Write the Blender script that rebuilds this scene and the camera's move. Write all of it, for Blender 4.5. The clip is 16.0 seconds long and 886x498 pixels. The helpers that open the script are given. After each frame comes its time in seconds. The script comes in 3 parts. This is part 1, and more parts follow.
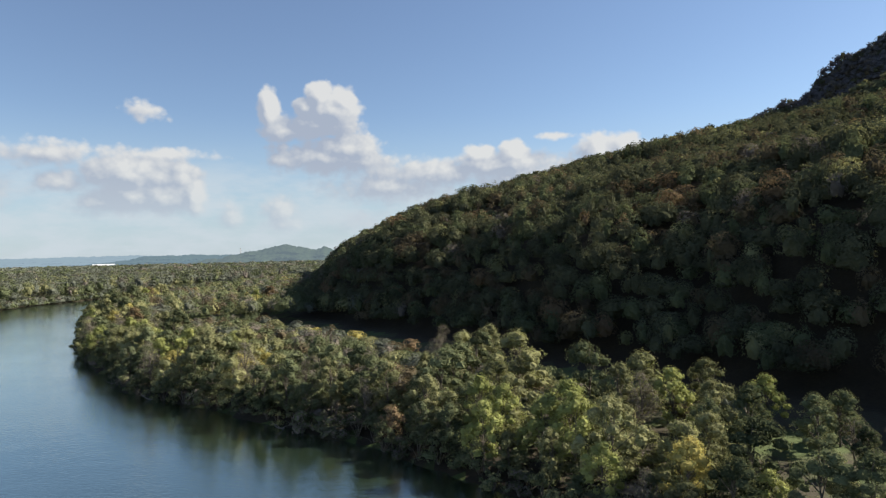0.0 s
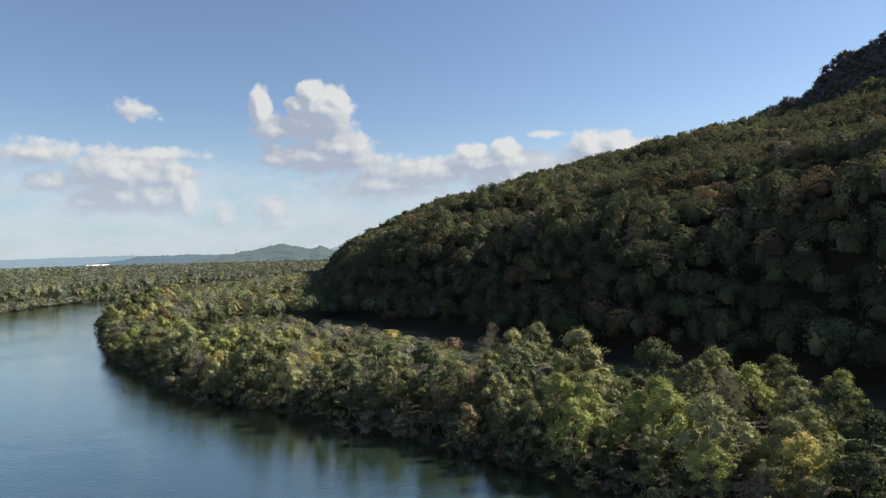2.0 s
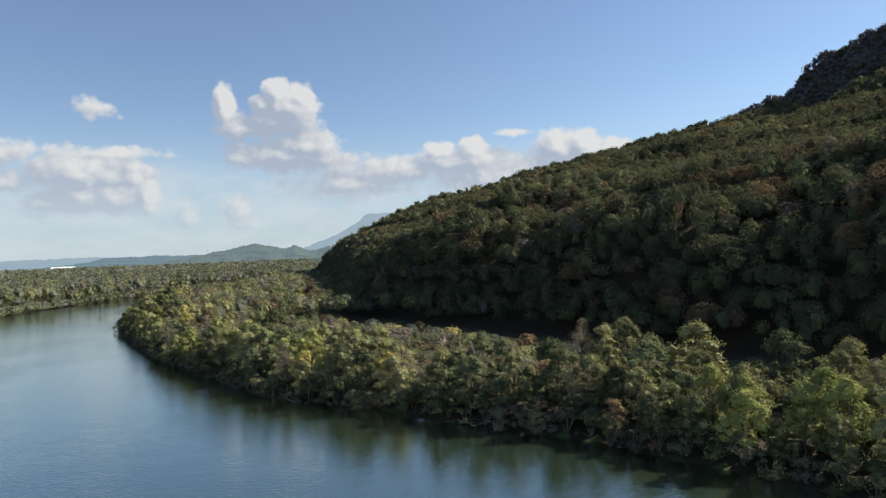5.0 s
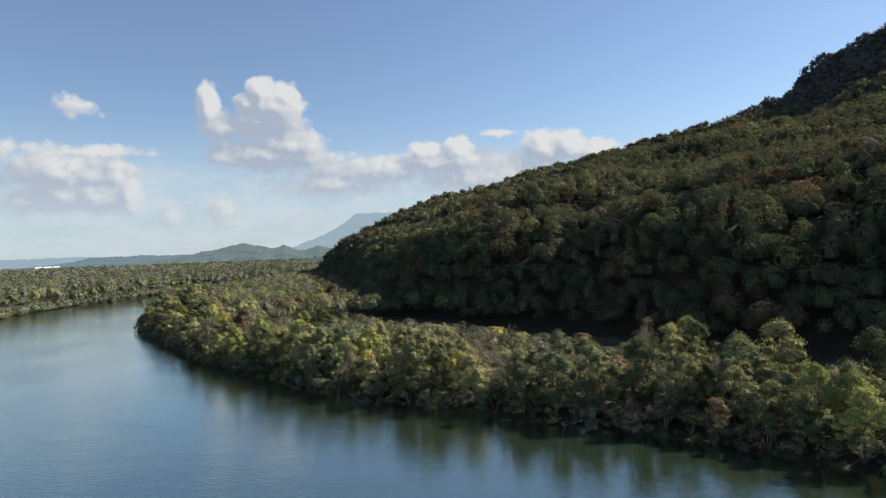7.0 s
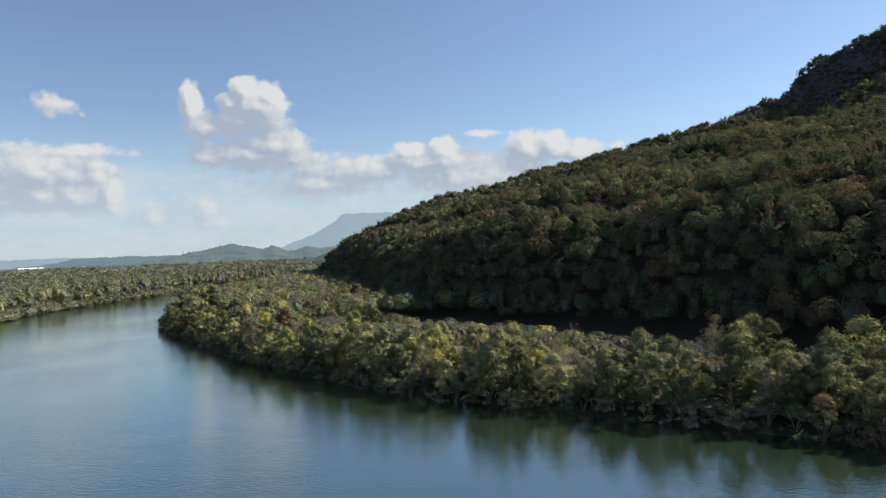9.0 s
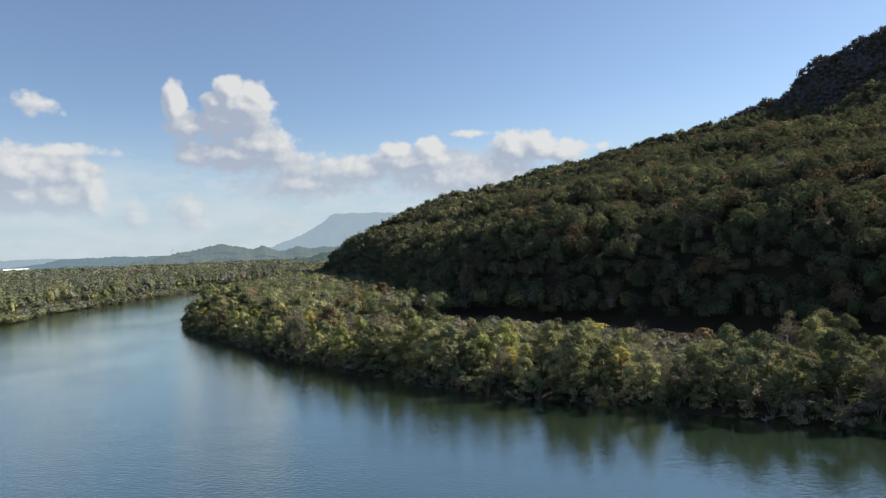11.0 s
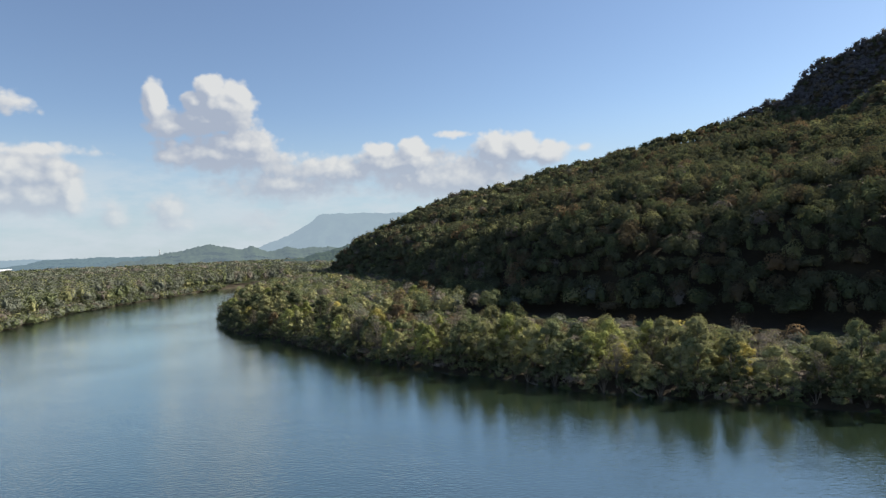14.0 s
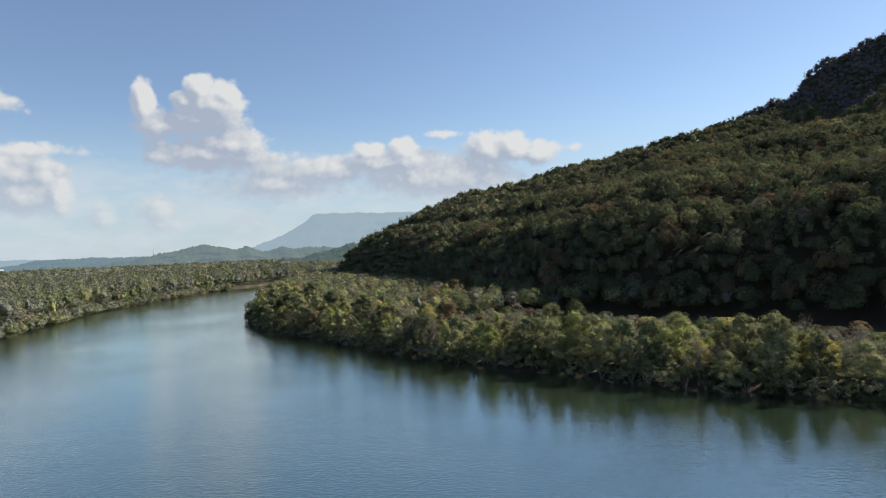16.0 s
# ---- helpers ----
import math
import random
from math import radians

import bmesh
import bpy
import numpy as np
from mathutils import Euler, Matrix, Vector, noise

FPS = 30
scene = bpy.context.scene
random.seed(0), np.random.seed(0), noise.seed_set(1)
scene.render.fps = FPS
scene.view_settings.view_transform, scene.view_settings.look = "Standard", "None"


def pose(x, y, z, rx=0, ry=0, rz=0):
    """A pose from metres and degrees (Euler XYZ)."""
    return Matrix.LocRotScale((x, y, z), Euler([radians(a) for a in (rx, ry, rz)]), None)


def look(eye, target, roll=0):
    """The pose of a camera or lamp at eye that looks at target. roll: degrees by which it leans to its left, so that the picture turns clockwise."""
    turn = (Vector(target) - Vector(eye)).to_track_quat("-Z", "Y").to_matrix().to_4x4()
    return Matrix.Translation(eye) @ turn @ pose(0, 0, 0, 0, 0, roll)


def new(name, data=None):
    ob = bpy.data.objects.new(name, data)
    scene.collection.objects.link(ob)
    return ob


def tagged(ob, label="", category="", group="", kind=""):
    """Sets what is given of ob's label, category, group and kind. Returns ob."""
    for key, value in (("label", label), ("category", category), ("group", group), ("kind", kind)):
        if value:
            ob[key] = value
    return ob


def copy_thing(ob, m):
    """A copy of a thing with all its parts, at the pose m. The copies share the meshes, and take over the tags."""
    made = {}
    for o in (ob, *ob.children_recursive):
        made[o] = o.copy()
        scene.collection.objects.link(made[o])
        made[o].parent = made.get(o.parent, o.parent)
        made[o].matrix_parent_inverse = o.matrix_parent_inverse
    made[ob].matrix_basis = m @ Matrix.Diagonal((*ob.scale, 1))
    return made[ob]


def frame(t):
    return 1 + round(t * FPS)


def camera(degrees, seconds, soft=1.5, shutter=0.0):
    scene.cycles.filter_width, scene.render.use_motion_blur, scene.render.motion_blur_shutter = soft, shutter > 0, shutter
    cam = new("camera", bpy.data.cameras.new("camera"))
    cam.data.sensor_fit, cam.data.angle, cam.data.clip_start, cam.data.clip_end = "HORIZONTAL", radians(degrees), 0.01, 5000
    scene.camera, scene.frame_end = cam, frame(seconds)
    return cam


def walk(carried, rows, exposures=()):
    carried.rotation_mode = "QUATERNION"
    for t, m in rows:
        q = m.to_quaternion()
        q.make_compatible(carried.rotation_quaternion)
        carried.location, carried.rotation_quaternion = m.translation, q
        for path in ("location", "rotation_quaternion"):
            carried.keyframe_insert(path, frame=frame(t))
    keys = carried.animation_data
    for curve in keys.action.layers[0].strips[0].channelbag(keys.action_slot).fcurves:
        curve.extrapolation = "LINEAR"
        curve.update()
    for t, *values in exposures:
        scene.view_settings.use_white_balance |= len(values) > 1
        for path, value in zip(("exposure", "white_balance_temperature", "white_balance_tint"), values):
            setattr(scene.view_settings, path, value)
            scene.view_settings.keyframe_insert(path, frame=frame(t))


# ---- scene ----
cam = camera(70.0, 16.0, soft=1.35)
PATH = [
    (0, (-0.724, 11.349, 39.82), (-0.872, 13.344, 39.833), -1.4),
    (0.5, (-4.129, 11.186, 39.899), (-4.279, 13.18, 39.911), -1.4),
    (1, (-7.994, 11.1, 39.965), (-8.14, 13.094, 39.976), -1.5),
    (1.5, (-12.424, 11.037, 40.028), (-12.562, 13.032, 40.037), -1.6),
    (2, (-17.356, 10.87, 40.134), (-17.482, 12.866, 40.142), -1.7),
    (2.5, (-22.059, 10.734, 40.163), (-22.173, 12.731, 40.17), -1.7),
    (3, (-28.244, 10.545, 40.465), (-28.341, 12.542, 40.469), -1.9),
    (3.5, (-33.651, 10.741, 40.459), (-33.733, 12.739, 40.462), -1.9),
    (4, (-40.259, 10.723, 40.467), (-40.322, 12.722, 40.469), -2.0),
    (6.5, (-70.905, 11.762, 41.244), (-70.895, 13.762, 41.241), -2.3),
    (7, (-76.787, 12.324, 41.196), (-76.768, 14.324, 41.194), -2.2),
    (7.5, (-83.372, 12.706, 41.523), (-83.337, 14.706, 41.52), -2.3),
    (8, (-89.592, 13.198, 41.542), (-89.545, 15.197, 41.538), -2.3),
    (8.5, (-95.304, 13.666, 41.585), (-95.247, 15.666, 41.581), -2.3),
    (9, (-101.666, 14.276, 41.553), (-101.599, 16.275, 41.55), -2.3),
    (11.5, (-132.524, 19.583, 41.286), (-132.404, 21.58, 41.282), -2.4),
    (12, (-138.184, 20.365, 41.325), (-138.055, 22.36, 41.322), -2.4),
    (12.5, (-144.474, 21.824, 41.203), (-144.337, 23.819, 41.2), -2.4),
    (13, (-150.427, 22.972, 41.242), (-150.282, 24.967, 41.238), -2.4),
    (13.5, (-156.042, 23.942, 41.168), (-155.887, 25.937, 41.164), -2.4),
    (14, (-162.306, 25.135, 41.132), (-162.143, 27.128, 41.128), -2.4),
    (14.5, (-168.087, 25.747, 41.352), (-167.917, 27.74, 41.347), -2.5),
    (15, (-174.425, 26.662, 41.231), (-174.248, 28.654, 41.226), -2.5),
    (15.5, (-180.015, 27.624, 41.211), (-179.831, 29.615, 41.206), -2.5),
    (16, (-186.386, 28.888, 41.459), (-186.195, 30.879, 41.453), -2.5),
]
walk(cam, [(t, look(eye, target, roll)) for t, eye, target, roll in PATH])

# ---- light ----
SUN_AZ, SUN_EL = 71.0, 33.0          # degrees right of the first view, above the horizon
world = bpy.data.worlds.new("sky")
scene.world = world
world.use_nodes = True
scene.view_settings.exposure = 1.30
sun_data = bpy.data.lights.new("sun", "SUN")
sun_data.energy, sun_data.angle, sun_data.color = 5.0, radians(0.5), (1.0, 0.92, 0.78)
sun = new("sun", sun_data)
sun_dir = Vector((math.sin(radians(SUN_AZ)) * math.cos(radians(SUN_EL)), math.cos(radians(SUN_AZ)) * math.cos(radians(SUN_EL)), math.sin(radians(SUN_EL))))
sun.matrix_world = look(sun_dir * 300, (0, 0, 0))


class Nodes:
    """Small helper that writes node arithmetic."""

    def __init__(self, tree):
        self.t = tree
        tree.nodes.clear()

    def add(self, kind, **kw):
        n = self.t.nodes.new(kind)
        for k, v in kw.items():
            setattr(n, k, v)
        return n

    def put(self, sock, v):
        if isinstance(v, bpy.types.NodeSocket):
            self.t.links.new(v, sock)
        else:
            sock.default_value = v

    def m(self, op, a, b=0.0, c=0.0, clamp=False):
        n = self.add("ShaderNodeMath", operation=op, use_clamp=clamp)
        for s, v in zip(n.inputs, (a, b, c)):
            self.put(s, v)
        return n.outputs[0]

    def noise(self, vec, scale, detail=4.0, rough=0.55):
        n = self.add("ShaderNodeTexNoise")
        if vec is not None:
            self.put(n.inputs["Vector"], vec)
        n.inputs["Scale"].default_value, n.inputs["Detail"].default_value, n.inputs["Roughness"].default_value = scale, detail, rough
        return n.outputs["Fac"]

    def ramp(self, v, lo, hi, a=0.0, b=1.0, smooth=True):
        n = self.add("ShaderNodeMapRange", interpolation_type="SMOOTHSTEP" if smooth else "LINEAR")
        for s, x in zip(n.inputs, (v, lo, hi, a, b)):
            self.put(s, x)
        return n.outputs[0]

    def mix(self, f, a, b):
        n = self.add("ShaderNodeMix", data_type="RGBA")
        self.put(n.inputs[0], f), self.put(n.inputs[6], a), self.put(n.inputs[7], b)
        return n.outputs[2]


def build_sky():
    w = Nodes(world.node_tree)
    sky = w.add("ShaderNodeTexSky", sky_type="NISHITA", sun_disc=False, sun_elevation=radians(SUN_EL), sun_rotation=radians(SUN_AZ), altitude=200.0, air_density=1.0, dust_density=0.25, ozone_density=2.9)
    co = w.add("ShaderNodeTexCoord").outputs["Generated"]
    sep = w.add("ShaderNodeSeparateXYZ")
    w.put(sep.inputs[0], co)
    az = w.m("MULTIPLY", w.m("ARCTAN2", sep.outputs[0], sep.outputs[1]), 180 / math.pi)
    el = w.m("MULTIPLY", w.m("ARCSINE", sep.outputs[2]), 180 / math.pi)
    # cumulus: azimuth, elevation, half width, half height
    tower = [(-19.4, 12.9, 1.0, 1.5, 1.2), (-15.0, 14.0, 1.3, 1.1, 1.2), (-12.9, 13.5, 1.4, 1.2, 1.2), (-16.3, 12.9, 1.0, 0.9, 1.1), (-14.0, 12.6, 2.6, 1.5, 1.2), (-15.3, 11.4, 3.9, 1.1, 1.0),
             (-17.8, 11.0, 2.6, 0.9, 0.8), (-12.8, 9.6, 3.4, 1.2, 1.0), (-14.8, 8.6, 5.0, 1.4, 0.8), (-10.9, 8.2, 4.0, 0.9, 0.7)]
    bank = [(-5.3, 7.2, 7.7, 1.3, 0.8), (-0.7, 8.7, 1.7, 0.8, 1.1), (2.4, 8.8, 1.6, 1.0, 1.2), (1.1, 7.7, 5.5, 1.2, 1.0), (6.2, 10.1, 1.7, 0.3, 0.5), (9.9, 8.6, 2.2, 1.3, 1.2), (12.1, 8.6, 1.9, 1.2, 1.2),
            (14.5, 7.9, 1.8, 1.1, 1.1), (5.8, 6.2, 8.5, 1.9, 1.1), (17.5, 8.3, 0.9, 0.4, 0.4), (-9.0, 5.9, 6.5, 1.3, 0.85)]
    left_bank = [(-29.3, 12.0, 1.6, 0.6, 0.32), (-36.1, 8.3, 4.2, 0.9, 0.55), (-29.0, 8.6, 5.2, 0.6, 0.55), (-30.2, 7.0, 4.4, 1.6, 1.35), (-35.2, 6.2, 2.2, 1.0, 0.8), (-26.4, 7.0, 1.6, 1.3, 1.1), (-25.6, 5.2, 1.2, 1.6, 1.3),
                 (-30.4, 5.2, 3.2, 1.5, 1.4), (-32.7, 4.6, 2.8, 1.0, 0.9), (-28.0, 5.2, 3.0, 1.4, 1.4), (-41.5, 5.8, 3.4, 1.8, 1.0)]
    puffs_low = [(-22.6, 3.8, 1.3, 1.3, 0.75), (-18.5, 4.0, 1.8, 1.4, 0.95), (-18.4, 2.8, 2.4, 0.8, 0.7), (-11.5, 2.8, 3.5, 1.0, 0.5)]
    heaps = [(a, e, 1.12 * ra, 1.3 * re, 1.1 * amp) for a, e, ra, re, amp in tower + bank + left_bank + puffs_low]

    def field(da, de):
        a, e = w.m("ADD", az, da), w.m("ADD", el, de)
        v = w.add("ShaderNodeCombineXYZ")
        w.put(v.inputs[0], a), w.put(v.inputs[1], w.m("MULTIPLY", e, 1.15))
        n = w.m("SUBTRACT", w.noise(v.outputs[0], 0.45, 6.0, 0.56), 0.5)
        puffs = 0.0
        for scale, gain in ((0.85, 0.36), (2.1, 0.17)):
            vor = w.add("ShaderNodeTexVoronoi", feature="SMOOTH_F1")
            w.put(vor.inputs["Vector"], v.outputs[0])
            vor.inputs["Scale"].default_value, vor.inputs["Smoothness"].default_value = scale, 0.25
            puffs = w.m("ADD", puffs, w.m("MULTIPLY", w.m("SUBTRACT", 0.45, vor.outputs["Distance"]), gain))
        out = None
        for ca, ce, ra, re, amp in heaps:
            p = w.m("POWER", w.m("DIVIDE", w.m("SUBTRACT", a, ca), ra), 2.0)
            q = w.m("POWER", w.m("DIVIDE", w.m("SUBTRACT", e, ce), re), 2.0)
            d = w.m("MULTIPLY", w.m("SUBTRACT", 1.0, w.m("SQRT", w.m("ADD", p, q))), amp)
            out = d if out is None else w.m("SMOOTH_MAX", out, d, 0.25)
        return w.m("ADD", w.m("ADD", w.m("ADD", out, 0.06), puffs), w.m("MULTIPLY", n, 0.85))

    f0 = field(0.0, 0.0)
    f1 = field(0.50, 0.40)
    f2 = field(1.1, 1.5)
    v = w.add("ShaderNodeCombineXYZ")
    w.put(v.inputs[0], w.m("MULTIPLY", az, 0.5)), w.put(v.inputs[1], w.m("MULTIPLY", el, 1.4))
    veil_n = w.noise(v.outputs[0], 0.35, 6.0, 0.6)
    veil_c = w.m("MULTIPLY", w.ramp(veil_n, 0.34, 0.66), w.m("MULTIPLY", w.ramp(el, 10.0, 5.0), w.ramp(az, 26.0, 8.0)))
    crisp = w.ramp(el, 2.5, 11.0, 0.85, 0.36)
    cover = w.m("MULTIPLY", w.ramp(f0, -0.03, crisp), w.ramp(el, 0.5, 6.0, 0.58, 0.95))
    lit = w.m("ADD", 0.05, w.m("MULTIPLY", w.m("SUBTRACT", f0, f1), 0.75))
    lit = w.m("ADD", lit, w.m("MULTIPLY", w.m("SUBTRACT", f0, f2), 0.72))
    lit = w.m("ADD", lit, w.ramp(f0, 0.55, 0.0, 0.0, 0.30), clamp=True)
    cloud = w.mix(lit, (0.40, 0.455, 0.56, 1), (0.75, 0.755, 0.75, 1))
    cloud = w.mix(w.ramp(el, 9.5, 2.0, 0.0, 0.5), cloud, (0.58, 0.66, 0.72, 1))
    base = w.add("ShaderNodeVectorMath", operation="SCALE")
    w.put(base.inputs[0], sky.outputs[0])
    base.inputs["Scale"].default_value = SKY
    veil = w.m("MULTIPLY", w.ramp(el, 13.0, 0.5), 0.76)
    thin = w.mix(0.07, base.outputs[0], (0.44, 0.44, 0.70, 1))
    hazed = w.mix(veil, thin, (0.47, 0.59, 0.69, 1))
    hazed = w.mix(w.m("MULTIPLY", veil_c, 0.72), hazed, (0.62, 0.69, 0.75, 1))
    col = w.mix(cover, hazed, cloud)
    bg = w.add("ShaderNodeBackground")
    w.put(bg.inputs[0], col)
    bg.inputs[1].default_value = 0.407
    out = w.add("ShaderNodeOutputWorld")
    w.put(out.inputs[0], bg.outputs[0])


SKY = 0.134
build_sky()


# ---- materials ----
def material(name):
    mat = bpy.data.materials.new(name)
    mat.use_nodes = True
    return mat, Nodes(mat.node_tree)


def surface(w, col, rough=0.8, bump=None, strength=0.3, dist=0.1, spec=0.3):
    p = w.add("ShaderNodeBsdfPrincipled")
    w.put(p.inputs["Base Color"], col)
    w.put(p.inputs["Roughness"], rough)
    p.inputs["Specular IOR Level"].default_value = spec
    if bump is not None:
        b = w.add("ShaderNodeBump")
        b.inputs["Strength"].default_value, b.inputs["Distance"].default_value = strength, dist
        w.put(b.inputs["Height"], bump)
        w.put(p.inputs["Normal"], b.outputs[0])
    o = w.add("ShaderNodeOutputMaterial")
    w.put(o.inputs[0], p.outputs[0])
    return p, o


def leaf_material(name, dark, light, through_share=0.22):
    """Leaves: colour varies from tree to tree, over the crown and from leaf to leaf; light comes through them."""
    mat, w = material(name)
    rnd = w.add("ShaderNodeObjectInfo").outputs["Random"]
    geo = w.add("ShaderNodeNewGeometry")
    patch = w.noise(geo.outputs["Position"], 0.11, 3.0)
    f = w.m("ADD", w.m("MULTIPLY", rnd, 0.55), w.m("MULTIPLY", geo.outputs["Random Per Island"], 0.12))
    f = w.m("ADD", f, w.m("MULTIPLY", w.m("SUBTRACT", patch, 0.38), 1.3), clamp=True)
    col = w.mix(f, (*dark, 1), (*light, 1))
    d, t = w.add("ShaderNodeBsdfDiffuse"), w.add("ShaderNodeBsdfTranslucent")
    w.put(d.inputs[0], col)
    w.put(t.inputs[0], w.mix(0.5, col, (light[0] * 1.2, light[1] * 1.2, light[2] * 0.95, 1)))
    a = w.add("ShaderNodeMixShader")
    a.inputs[0].default_value = through_share
    w.put(a.inputs[1], d.outputs[0]), w.put(a.inputs[2], t.outputs[0])
    o = w.add("ShaderNodeOutputMaterial")
    w.put(o.inputs[0], a.outputs[0])
    return mat


LEAF = {
    "green": leaf_material("leaf_green", (0.032, 0.041, 0.024), (0.165, 0.184, 0.098)),
    "olive": leaf_material("leaf_olive", (0.068, 0.073, 0.039), (0.296, 0.290, 0.146), 0.26),
    "lime": leaf_material("leaf_lime", (0.117, 0.136, 0.046), (0.350, 0.364, 0.135), 0.28),
    "yellow": leaf_material("leaf_yellow", (0.183, 0.166, 0.061), (0.451, 0.391, 0.145), 0.42),
    "rust": leaf_material("leaf_rust", (0.086, 0.062, 0.038), (0.240, 0.172, 0.104)),
    "grey": leaf_material("leaf_grey", (0.068, 0.060, 0.051), (0.219, 0.191, 0.163)),
    "deep": leaf_material("leaf_deep_green", (0.016, 0.020, 0.016), (0.158, 0.162, 0.095), 0.2),
    # "far" has distance haze put into its base colour as pale grey-green
    "far": leaf_material("leaf_far_haze_grey", (0.064, 0.072, 0.060), (0.157, 0.166, 0.128), 0.2),
    # bluff leaves: the blue-purple air haze is painted into the base colour
    "bluff_haze": leaf_material("leaf_purple_haze", (0.078, 0.077, 0.088), (0.160, 0.153, 0.168), 0.15),
    "bronze": leaf_material("leaf_bronze", (0.034, 0.029, 0.021), (0.166, 0.134, 0.084)),
}


def bark_material():
    mat, w = material("bark")
    co = w.add("ShaderNodeTexCoord").outputs["Object"]
    n, big = w.noise(co, 9.0, 5.0), w.noise(co, 0.8)
    col = w.mix(w.ramp(w.m("ADD", w.m("MULTIPLY", n, 0.6), w.m("MULTIPLY", big, 0.4)), 0.3, 0.7), (0.045, 0.035, 0.026, 1), (0.19, 0.165, 0.13, 1))
    surface(w, col, 0.9, n, 0.6, 0.05)
    return mat


def ground_material():
    mat, w = material("ground_soil_and_grass")
    pos = w.add("ShaderNodeNewGeometry").outputs["Position"]
    fine, mid, big = w.noise(pos, 1.7, 5.0), w.noise(pos, 0.09, 4.0), w.noise(pos, 0.011, 4.0)
    grass = w.mix(fine, (0.030, 0.050, 0.012, 1), (0.085, 0.110, 0.030, 1))
    litter = w.mix(fine, (0.024, 0.020, 0.011, 1), (0.060, 0.048, 0.026, 1))
    col = w.mix(w.ramp(mid, 0.40, 0.60), grass, litter)
    wood = w.mix(w.ramp(w.noise(pos, 0.03, 6.0), 0.35, 0.65), (0.035, 0.050, 0.016, 1), (0.11, 0.12, 0.045, 1))
    sep = w.add("ShaderNodeSeparateXYZ")
    w.put(sep.inputs[0], pos)
    col = w.mix(w.ramp(sep.outputs[1], 500.0, 1300.0), col, w.mix(w.ramp(big, 0.56, 0.66), wood, grass))
    surface(w, col, 0.95, fine, 0.6, 0.25)
    return mat


def floor_material():
    mat, w = material("forest_floor")
    pos = w.add("ShaderNodeNewGeometry").outputs["Position"]
    fine, mid = w.noise(pos, 1.3, 5.0), w.noise(pos, 0.15, 4.0)
    col = w.mix(w.m("MULTIPLY", fine, mid), (0.018, 0.014, 0.008, 1), (0.075, 0.055, 0.030, 1))
    surface(w, col, 0.95, fine, 0.6, 0.25)
    return mat


def water_material():
    mat, w = material("river_water")
    pos = w.add("ShaderNodeNewGeometry").outputs["Position"]
    mp = w.add("ShaderNodeMapping")
    w.put(mp.inputs[0], pos)
    mp.inputs["Rotation"].default_value = (0, 0, radians(25))
    mp.inputs["Scale"].default_value = (1.0, 2.0, 1.0)
    ripple, swell = w.noise(mp.outputs[0], 0.75, 3.0, 0.6), w.noise(mp.outputs[0], 0.07, 3.0)
    calm = w.ramp(w.noise(pos, 0.012, 3.0), 0.35, 0.65, 0.45, 1.0)
    h = w.m("ADD", w.m("MULTIPLY", w.m("MULTIPLY", ripple, calm), 1.5), w.m("MULTIPLY", swell, 0.8))
    tint = w.mix(w.noise(pos, 0.01, 2.0), (0.013, 0.023, 0.014, 1), (0.019, 0.031, 0.019, 1))
    b = w.add("ShaderNodeBump")
    b.inputs["Strength"].default_value, b.inputs["Distance"].default_value = 0.13, 0.5
    w.put(b.inputs["Height"], h)
    facing = w.add("ShaderNodeLayerWeight")
    facing.inputs["Blend"].default_value = 0.5
    w.put(facing.inputs["Normal"], b.outputs[0])
    share = w.m("ADD", 0.02, w.m("MULTIPLY", w.m("POWER", facing.outputs["Facing"], 1.95), 1.0), clamp=True)
    d, g, x = w.add("ShaderNodeBsdfDiffuse"), w.add("ShaderNodeBsdfGlossy"), w.add("ShaderNodeMixShader")
    w.put(d.inputs["Color"], tint)
    w.put(g.inputs["Color"], (0.90, 0.98, 0.955, 1))
    g.inputs["Roughness"].default_value = 0.05
    w.put(g.inputs["Normal"], b.outputs[0])
    w.put(x.inputs[0], share), w.put(x.inputs[1], d.outputs[0]), w.put(x.inputs[2], g.outputs[0])
    o = w.add("ShaderNodeOutputMaterial")
    w.put(o.inputs[0], x.outputs[0])
    return mat


def plain_material(name, a, b, rough=0.7, scale=3.0):
    mat, w = material(name)
    co = w.add("ShaderNodeTexCoord").outputs["Object"]
    surface(w, w.mix(w.noise(co, scale, 4.0), (*a, 1), (*b, 1)), rough)
    return mat


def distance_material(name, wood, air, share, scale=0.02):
    """Far ridges: woodland with the haze of kilometres of bright air painted in as emission."""
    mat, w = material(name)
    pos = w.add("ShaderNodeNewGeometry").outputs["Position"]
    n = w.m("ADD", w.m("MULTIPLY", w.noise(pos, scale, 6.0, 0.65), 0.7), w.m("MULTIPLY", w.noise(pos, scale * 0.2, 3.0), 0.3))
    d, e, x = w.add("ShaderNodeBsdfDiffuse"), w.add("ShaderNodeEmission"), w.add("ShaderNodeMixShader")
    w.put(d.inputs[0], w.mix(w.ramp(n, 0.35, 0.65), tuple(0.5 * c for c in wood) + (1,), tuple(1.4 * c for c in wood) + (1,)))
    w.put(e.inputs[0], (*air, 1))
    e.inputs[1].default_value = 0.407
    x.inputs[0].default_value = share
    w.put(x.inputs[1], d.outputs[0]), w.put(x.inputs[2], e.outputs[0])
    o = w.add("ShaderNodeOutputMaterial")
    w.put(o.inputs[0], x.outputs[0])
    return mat


